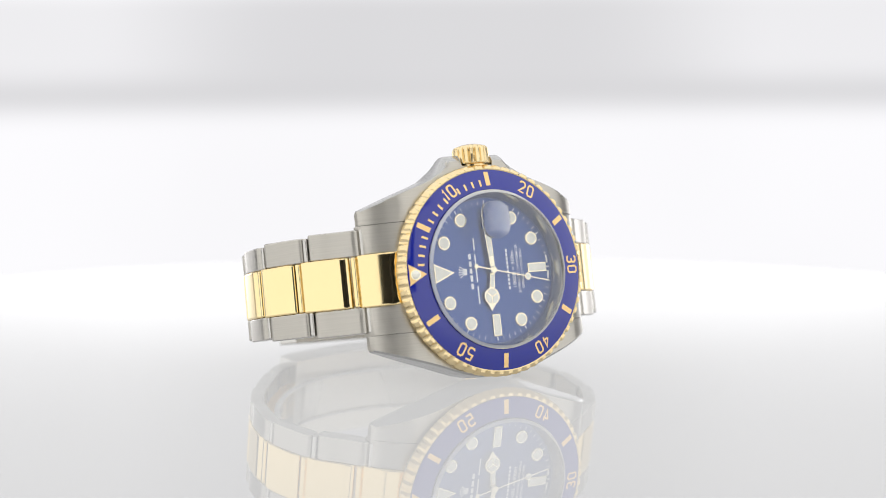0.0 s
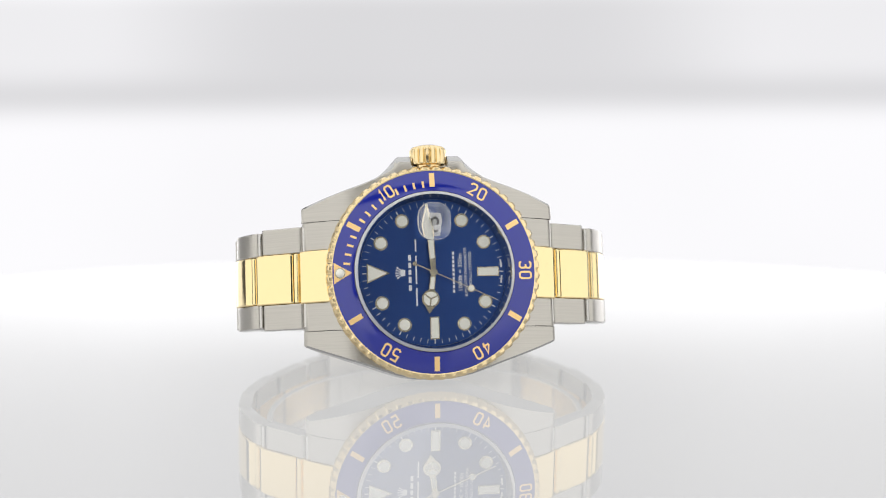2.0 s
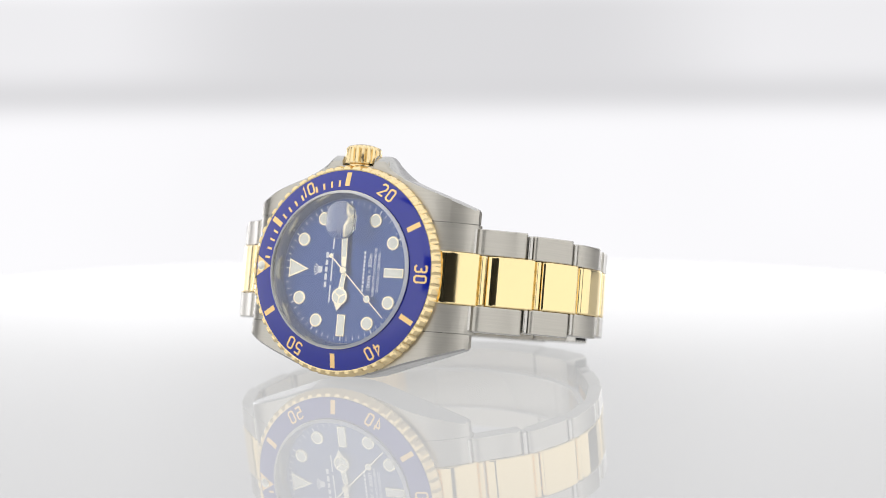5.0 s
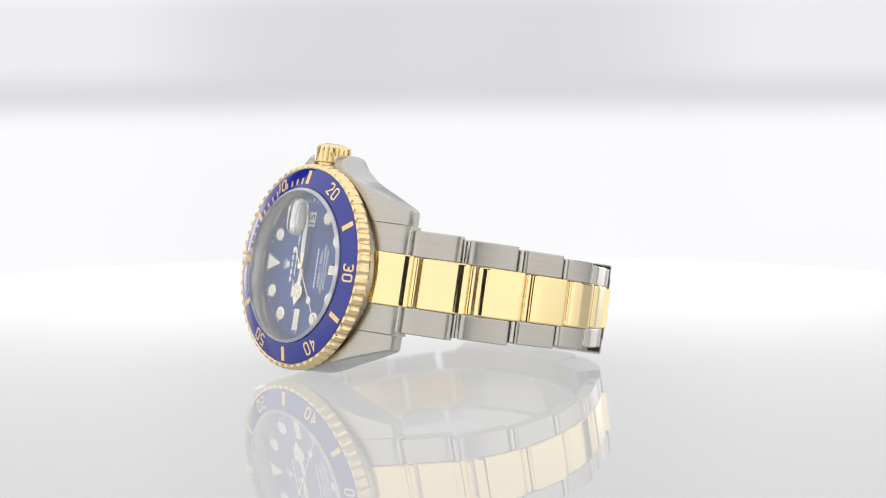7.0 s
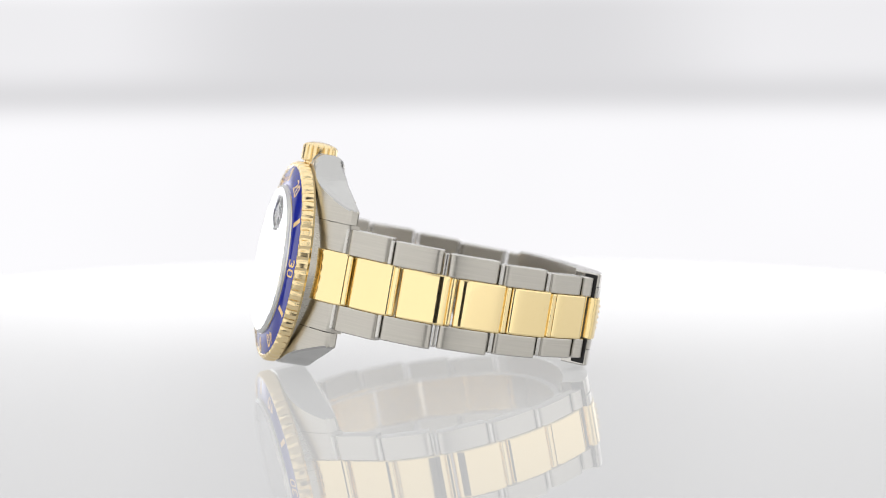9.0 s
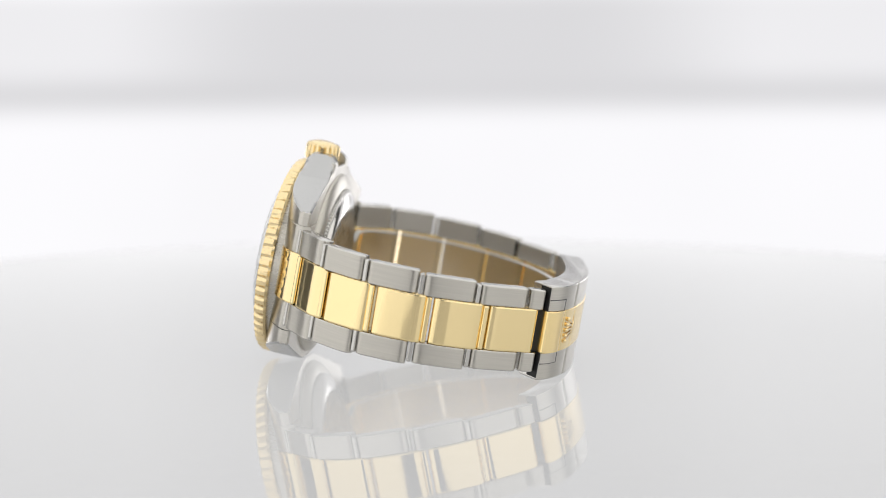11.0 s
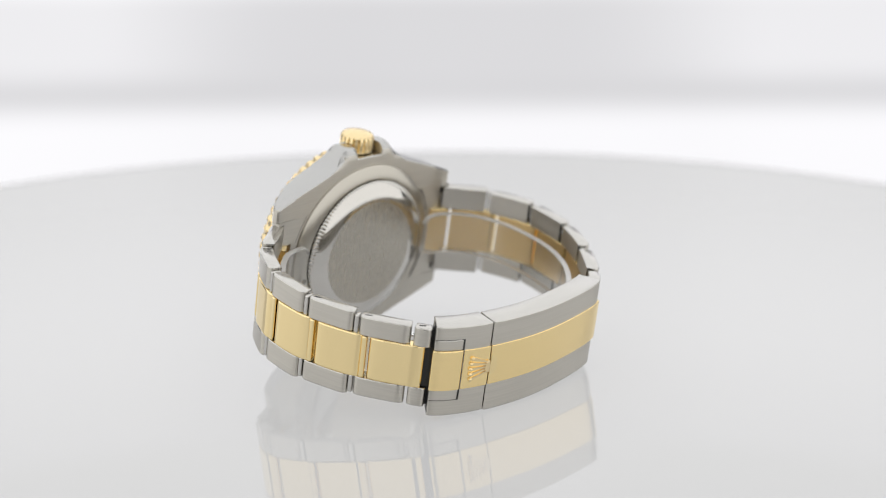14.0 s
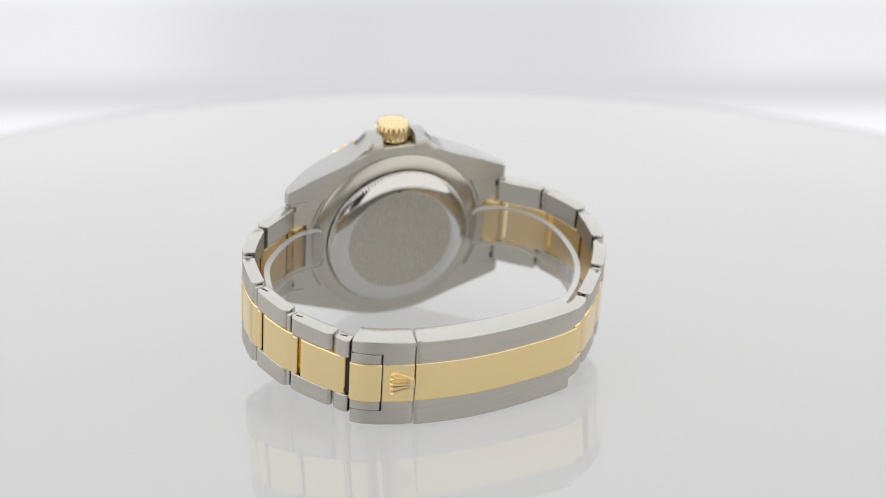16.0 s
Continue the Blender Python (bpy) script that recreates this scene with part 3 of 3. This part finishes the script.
def along(s, inward=0.0):
    """The point (y, z) at length s on the bracelet's outer line, moved inward."""
    i = int(np.clip(np.searchsorted(LEN, s) - 1, 0, len(LEN) - 2))
    k = (s - LEN[i]) / (LEN[i + 1] - LEN[i])
    a, b = PATH_PTS[max(0, i - 3)], PATH_PTS[min(len(LEN) - 1, i + 4)]
    d = (b - a).normalized()
    p = PATH_PTS[i].lerp(PATH_PTS[i + 1], k)
    return p.x - d.y * inward, p.y + d.x * inward


def nearest_s(y, z):
    j = min(range(len(LEN)), key=lambda i: (PATH_PTS[i].x - y) ** 2 + (PATH_PTS[i].y - z) ** 2)
    return LEN[j]


def lean(z):
    """The bracelet leans a little to the crown's side towards the clasp."""
    return 0.55 * min(1.0, max(0.0, (-z - 8) / 45))


def seat(x, y, z):
    """A point of the bracelet, which is turned a little about the 6 to 12 o'clock line."""
    return x + lean(z), y, z + 0.02 * x * min(1.0, max(0.0, (-z - 6) / 14))


def bend(s0, s1, x0, x1, thick, lift=0.0, round_in=0.95, chamfer=0.18, n=6, flat=0.0, inside=True, taper=0.0, ease=1.5):
    """A bent bar of the bracelet from s0 to s1 between x0 and x1, with rounded ends and edges."""
    reach = min(ease, (s1 - s0) * 0.3) if round_in > 0.15 else 0.2
    us = [0, 0.04, 0.12, 0.25, 0.45, 0.7, 1.0]
    us = [u * reach for u in us] + [reach + (s1 - s0 - 2 * reach) * k / n for k in range(1, n)] + [s1 - s0 - u * reach for u in reversed(us)]

    a0, a1 = Vector(along(s0)), Vector(along(s1))
    mid = Vector(along((s0 + s1) / 2))
    sag = (mid - (a0 + a1) / 2) * 0.7

    def place(s, inward):
        p = Vector(along(s, inward))
        if not flat:
            return tuple(p)
        k = (s - s0) / (s1 - s0)
        chord = a0.lerp(a1, k) + sag
        return tuple(p + (chord - Vector(along(s))) * flat)

    def loop(x, inset):
        pts = []
        for u in us:
            e = min(u, s1 - s0 - u)
            drop = round_in * (1 - math.sqrt(max(0.0, 1 - (1 - min(1, e / reach)) ** 2)))
            k = (u / (s1 - s0) - 0.5) * -1.2 * inset
            q = place(s0 + u + k, drop + inset - lift)
            pts.append(seat(x * (1 - taper * u / (s1 - s0)), *q))
        for u in reversed(us[::2]):
            k = (u / (s1 - s0) - 0.5) * (-1.2 * inset - 0.3)
            q = place(s0 + u + k, thick - inset)
            pts.append(seat(x * (1 - taper * u / (s1 - s0)), *q))
        return pts
    bm = bmesh.new()
    c = chamfer
    loft(bm, [loop(x0, c), loop(x0 + c * 0.35, c * 0.3), loop(x0 + c, 0), loop(x0 + 2 * c, 0), loop(x1 - 2 * c, 0), loop(x1 - c, 0), loop(x1 - c * 0.35, c * 0.3), loop(x1, c)])
    # polished sides and edges, brushed outer face, satin inner face
    count = len(us) + len(us[::2])
    for k, f in enumerate(bm.faces):
        strip_no, i = divmod(k, count)
        if strip_no not in (2, 3, 4):
            f.material_index = 1
        elif i in (len(us) - 1, count - 1):
            f.material_index = 1
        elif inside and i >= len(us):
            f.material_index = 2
    return bm


S_SIX, S_CLASP0 = nearest_s(-24.2, -5.5), nearest_s(-26.5, -56.2)
S_CLASP1, S_CLASP2 = nearest_s(-15.6, -60.2), nearest_s(17.6, -57.3)
S_TWELVE, S_END = nearest_s(24.2, -5.5), LEN[-1]


def half_width(k):
    return 10.0 - 2.2 * k


def end_link_side(sx, sy):
    """Steel side of an end link, flush with the case top and closed by a fine joint to the lug."""
    lo, hi = sorted((sx * 5.0, sx * 10.36))
    c = 0.1
    bm = bmesh.new()
    loops = []
    for v in list(np.linspace(16.6, 23.0, 12)) + [23.3, 23.6, 23.85, 24.02, 24.1]:
        drop = 0.75 * (1 - math.sqrt(max(0.0, 1 - (max(0.0, v - 23.0) / 1.1) ** 2)))
        y, t = sy * v, case_top(v) + 0.02 - drop
        u = t - 2.4 + drop
        loops.append([(lo, y, t - c), (lo + c, y, t), (hi - c, y, t), (hi, y, t - c), (hi, y, u), (lo, y, u)])
    loft(bm, loops)
    side = part("end_link_side", bm, STEEL, watch, "brushed steel end link", 30)
    bm = bmesh.new()
    loft(bm, [[(x, sy * v, case_top(v) + h) for x, h in ((sx * 10.36, -0.3), (sx * 10.36, 0.026), (sx * 10.45, 0.026), (sx * 10.45, -0.3))] for v in np.linspace(16.6, 20.0, 6)])
    part("seam", bm, BLACK, side, "dark joint to the case")


def bracelet_side(s_lug, pitch, end_s, count, sign, last):
    """End link and links from the lug towards the clasp."""
    pitch *= sign
    for sx in (-1, 1):
        end_link_side(sx, -sign)
    a, b = sorted((end_s, s_lug + sign * 1.72))
    part("end_link_centre", bend(a, b, -4.95, 4.95, 3.6, lift=0.1, ease=2.0), GOLD, watch, "polished gold end link centre", 40)
    for sx in (-1, 1):
        lo, hi = sorted((sx * 5.0, sx * 10.35))
        xs = np.linspace(lo, hi, 9)
        arc = [(x, -sign * math.sqrt(19.35 ** 2 - x * x)) for x in xs]
        bm = bmesh.new()
        slab(bm, arc + [(hi, -sign * 23.4), (lo, -sign * 23.4)], -7.64, -6.2)
        block = part("end_link_block", bm, STEEL, watch, "steel end link underside", 25)
        bm = bmesh.new()
        slab(bm, arc + [(x, -sign * math.sqrt(19.17 ** 2 - x * x)) for x in xs[::-1]], -7.57, -6.4)
        part("seam", bm, BLACK, block, "dark seam to the case")
        bm = bmesh.new()
        box(bm, *sorted((sx * 8.4, sx * 9.6)), *sorted((-sign * 22.2, -sign * 22.9)), -7.67, -6.8)
        part("spring_bar_slot", bm, BLACK, block, "dark slot")
    for i in range(count):
        w = half_width((i + 0.5) / count)
        g = 4.84 - 0.7 * (i + 0.5) / count
        s0 = s_lug + pitch * i
        a, b = sorted((s0 - sign * 0.35, s0 + sign * 0.55))
        for sx in (-1, 1):
            lo, hi = sorted((sx * (g + 0.08), sx * (w - 0.1)))
            part("knuckle", bend(a, b, lo, hi, 2.2, lift=-0.2, round_in=0.3, n=3, inside=False), STEEL_EDGE, watch, "polished steel knuckle", 40)
        a, b = sorted((s0 + sign * 0.66, s0 + pitch - sign * 0.46))
        for sx in (-1, 1):
            lo, hi = sorted((sx * (g + 0.05), sx * w))
            link = part("outer_link", bend(a, b, lo, hi, 2.7, flat=0.5), STEEL, watch, "", 40)
            if sx > 0 and sign > 0 and i > 2:
                pin_slot(link, a, hi)
        a, b = sorted((s0 + sign * 1.55, s0 + sign * 2.62))
        part("link_roll", bend(a, b, 0.05 - g, g - 0.05, 2.4, lift=0.06, round_in=0.5, n=3, ease=0.5), GOLD, watch, "polished gold roll at the link's end", 40)
        a, b = sorted((s0 + sign * 2.98, s0 + pitch + sign * (last if i == count - 1 else 1.72)))
        part("centre_link", bend(a, b, -g, g, 2.5, lift=0.12, round_in=0.95, flat=0.5, ease=2.4), GOLD, watch, "", 40)


def pin_slot(link, a, hi):
    bm = bmesh.new()
    loft(bm, [[seat(x, *along(a + d, e)) for d, e in ((0.7, 0.95), (2.1, 1.35), (2.0, 1.7), (0.6, 1.3))] for x in (hi - 0.3, hi + 0.015)])
    part("pin_slot", bm, BLACK, link, "dark pin slot", 0)


bracelet_side(S_SIX, 11.05, 0.3, 5, 1, 2.5)
bracelet_side(S_TWELVE, 11.3, S_END - 0.3, 5, -1, 2.3)
for sx in (-1, 1):
    lo, hi = sorted((sx * 4.15, sx * 7.95))
    hinge = part("hinge_link", bend(S_SIX + 55.35, S_CLASP0 - 0.65, lo, hi, 2.4, round_in=0.6), STEEL, watch, "short steel hinge link", 40)
    if sx > 0:
        pin_slot(hinge, S_SIX + 55.35, hi)
    part("hinge_link", bend(S_CLASP2 - 1.0, S_TWELVE - 57.05, lo, hi, 2.4, round_in=0.3), STEEL, watch, "short steel hinge link", 40)
part("centre_link", bend(S_CLASP2 - 0.5, S_TWELVE - 58.9, -4.0, 4.0, 2.2, lift=0.05), GOLD_BR, watch, "", 40)

# shade between hinge links and clasp block, put in as black bars
part("hinge_core", bend(S_SIX + 57.2, S_CLASP0 + 0.6, -4.1, 4.1, 2.6, lift=-0.8, round_in=0.2), BLACK, watch, "black hinge core, dark for the shade in the gap", 40)
part("hinge_shade", bend(S_CLASP0 - 0.7, S_CLASP0 + 0.5, -7.9, 7.9, 2.3, lift=-1.1, round_in=0.1), BLACK, watch, "black bar standing in for the shade behind the clasp block", 40)
lock = part("clasp_lock", bend(S_CLASP0 - 0.1, S_CLASP1 - 0.12, -9.4, 8.85, 4.4, lift=0.55, round_in=0.25, n=14), STEEL, watch, "brushed steel clasp block", 40)
# black plate in place of the dark reflection on the polished steel end
part("lock_end_shade", bend(S_CLASP0 - 0.16, S_CLASP0 + 0.3, -9.0, 8.5, 3.2, lift=0.3, round_in=0.1, chamfer=0.05, inside=False), BLACK, lock, "black plate standing in for the dark reflection on the block end", 30)
S_FLIP = S_CLASP0 + 5.5
part("flip_gap", bend(S_CLASP0, S_FLIP + 0.26, -6.27, 6.27, 1.2, lift=0.565, round_in=0.05, chamfer=0.02), BLACK, lock, "dark joint round the flip lock", 40)
for sx in (-1, 1):
    lo, hi = sorted((sx * 4.1, sx * 6.15))
    part("flip_lock_side", bend(S_CLASP0 - 0.12, S_FLIP, lo, hi, 1.2, lift=0.66, round_in=0.2, chamfer=0.08), STEEL, lock, "", 40)
part("flip_lock_centre", bend(S_CLASP0 - 0.3, S_FLIP, -4.05, 4.05, 1.4, lift=0.95, round_in=0.3, chamfer=0.12), GOLD_BR, lock, "brushed gold flip lock", 40)
part("gold_strip", bend(S_FLIP + 0.29, S_CLASP1 - 0.14, -4.05, 4.05, 1.4, lift=0.72, round_in=0.1, chamfer=0.08), GOLD_BR, lock, "brushed gold strip", 40)
cover = part("clasp_cover", bend(S_CLASP1 + 0.12, S_CLASP2, -9.65, 8.85, 4.2, lift=0.55, round_in=0.25, n=30, taper=0.02), STEEL, watch, "brushed steel clasp cover", 40)
part("gold_strip", bend(S_CLASP1 + 0.12, S_CLASP2 + 0.6, -4.05, 4.05, 1.4, lift=0.72, round_in=0.15, chamfer=0.1, n=30), GOLD_BR, cover, "brushed gold strip", 40)
part("folding_blade", bend(S_CLASP1 - 6.0, S_CLASP2 - 3.0, -4.5, 4.5, 4.7, lift=-4.1, round_in=0.1, chamfer=0.1, n=24), STEEL_POL, watch, "polished steel folding blade", 40)

# raised emblem on the clasp
s_em = S_CLASP1 - 2.6
y0, z0 = along(s_em, -0.72)
y1, z1 = along(s_em + 0.5, -0.72)
t_dir = Vector((0, y1 - y0, z1 - z0)).normalized()
x_dir = Vector((1, 0, 0))
n_dir = x_dir.cross(-t_dir)
if n_dir.z > 0:
    n_dir = -n_dir
basis = Matrix(((-t_dir).cross(n_dir), -t_dir, n_dir)).transposed()
at = Matrix.Translation((lean(z0), y0, z0)) @ basis.to_4x4()
for k in range(-2, 3):
    a = k * 0.17
    foot, tip = Vector((k * 0.42, -2.3)), Vector((k * 0.42 + 3.6 * math.sin(a) * 1.1, -2.3 + 3.9 * math.cos(a)))
    across = Vector(((tip - foot).y, -(tip - foot).x)).normalized()
    corners = [foot - across * 0.17, foot + across * 0.17, tip + across * 0.3, tip - across * 0.3]
    plate("emblem_ray", [(p.x, p.y) for p in corners], -0.1, 0.3 - 0.03 * abs(k), GOLD_BEZEL, lock, "", 0.12, at)
    bm = bmesh.new()
    bmesh.ops.create_icosphere(bm, subdivisions=2, radius=0.43, matrix=at @ Matrix.Translation((tip.x, tip.y + 0.2, 0.12)))
    part("emblem_bead", bm, GOLD_BEZEL, lock, "", 40)
plate("emblem_base", [(1.35 * math.cos(q), -2.1 + 0.55 * math.sin(q)) for q in np.linspace(0, 2 * math.pi, 25)[:-1]], -0.1, 0.34, GOLD_BEZEL, lock, "raised gold base of the fan emblem", 0.15, at)
bm = bmesh.new()
slab(bm, [(2.3 * math.cos(q), 1.5 * math.sin(q)) for q in np.linspace(math.pi, 2 * math.pi, 17)], -0.05, 0.03, 0.02)
y2, z2 = along(S_CLASP1 + 0.18, -0.72)
bmesh.ops.transform(bm, matrix=Matrix.Translation((lean(z2), y2, z2)) @ basis.to_4x4(), verts=bm.verts)
part("thumb_notch", bm, GOLD, cover, "curved polished gold thumb notch", 30)

# clear plastic strip inside the bracelet
strip = tagged(new("plastic_strip"), "clear plastic shipping strip curled inside the bracelet", "plastic strip")
CURL = smooth_path([(-16.6, -9.5), (-19.5, -9.5), (-23.6, -10.9), (-28.8, -15.8), (-32.6, -22), (-34, -33), (-30.5, -43.5), (-24, -50.5), (-14, -54.5), (-3, -55.8), (8, -54.5), (17, -50.5), (24.5, -43.5), (28.8, -35.5), (30.2, -27), (29.6, -19.8), (26.6, -13.6), (22, -10.3), (16.4, -9.5)], 8)


def curl_band(name, inner, outer, material, label):
    """A lengthwise band of the curled strip, from inner to outer edge, with rounded ends."""
    bm = bmesh.new()
    loops = []
    for i, p in enumerate(CURL):
        q, r = CURL[max(0, i - 1)], CURL[min(len(CURL) - 1, i + 1)]
        d = (r - q).normalized()
        n = Vector((-d.y, d.x)) * 0.55
        e = min(i, len(CURL) - 1 - i) * 0.36
        cut = 1.6 - math.sqrt(max(0.0, 1.6 ** 2 - (1.6 - min(1.6, e)) ** 2))
        a, b = [v - cut * v / 4.6 for v in (inner, outer)]
        loops.append([(a, p.x - n.x, p.y - n.y), (b, p.x - n.x, p.y - n.y), (b, p.x + n.x, p.y + n.y), (a, p.x + n.x, p.y + n.y)])
    loft(bm, loops)
    part(name, bm, material, strip, label, 40).visible_shadow = False


curl_band("sheet", -4.32, 4.32, PLASTIC, "clear plastic sheet")
for sx in (-1, 1):
    curl_band("edge_band", sx * 4.34, sx * 4.6, PLASTIC_EDGE, "frosted cut edge of the strip")

# ---- movement ----
TURN = [(0, 31.13), (0.5, 25.3), (1, 19.46), (1.5, 13.63), (2, 7.78), (2.5, 1.93), (3, -3.94), (3.5, -9.83), (4, -15.74), (4.5, -21.68), (5, -27.63), (6.25, -42.5), (7.5, -57.4), (8, -63.33), (8.5, -69.27), (9, -75.22), (10.25, -90.2), (11.5, -105.13), (12, -111.09), (12.5, -117.03), (13, -122.96), (13.5, -128.87), (14, -134.77), (14.5, -140.66), (15, -146.56), (15.5, -152.45), (16, -158.35)]
TILT = [(0, 5.6), (5, 5.6), (9, 5.6), (9.6, 5.75), (10.25, 6.3), (11.5, 8.4), (12, 9.7), (12.5, 11.15), (13, 12.55), (13.5, 13.95), (14, 15.4), (14.5, 16.8), (15, 18.1), (15.5, 19.35), (16, 20.5)]
RISE = [(0, 0.0), (13.5, 0.0), (14.5, 0.00015), (15.0, 0.00045), (15.5, 0.0007), (16, 0.001)]
STAND = pose(-0.00172, -0.0281, 0.02455) @ Matrix(((0, -1, 0, 0), (math.sin(radians(11.17)), 0, -math.cos(radians(11.17)), 0), (math.cos(radians(11.17)), 0, math.sin(radians(11.17)), 0), (0, 0, 0, 1))) @ pose(0, 0, 0, 0, 0, -0.13)


def table_pose(t):
    turn = float(np.interp(t, [a for a, b in TURN], [b for a, b in TURN]))
    tilt = float(np.interp(t, [a for a, b in TILT], [b for a, b in TILT]))
    rise = float(np.interp(t, [a for a, b in RISE], [b for a, b in RISE]))
    return Matrix.Translation(PIVOT + Vector((0, 0, rise))) @ pose(0, 0, 0, tilt - ELEV) @ pose(0, 0, 0, 0, 0, turn)


def motions():
    times = sorted({t for t, v in TURN} | {9.6})
    walk(turntable, [(t, table_pose(t)) for t in times])
    walk(watch, [(t, table_pose(t) @ STAND) for t in times])
    walk(strip, [(t, table_pose(t) @ STAND) for t in times])
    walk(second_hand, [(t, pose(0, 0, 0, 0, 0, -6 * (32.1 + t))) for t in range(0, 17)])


motions()
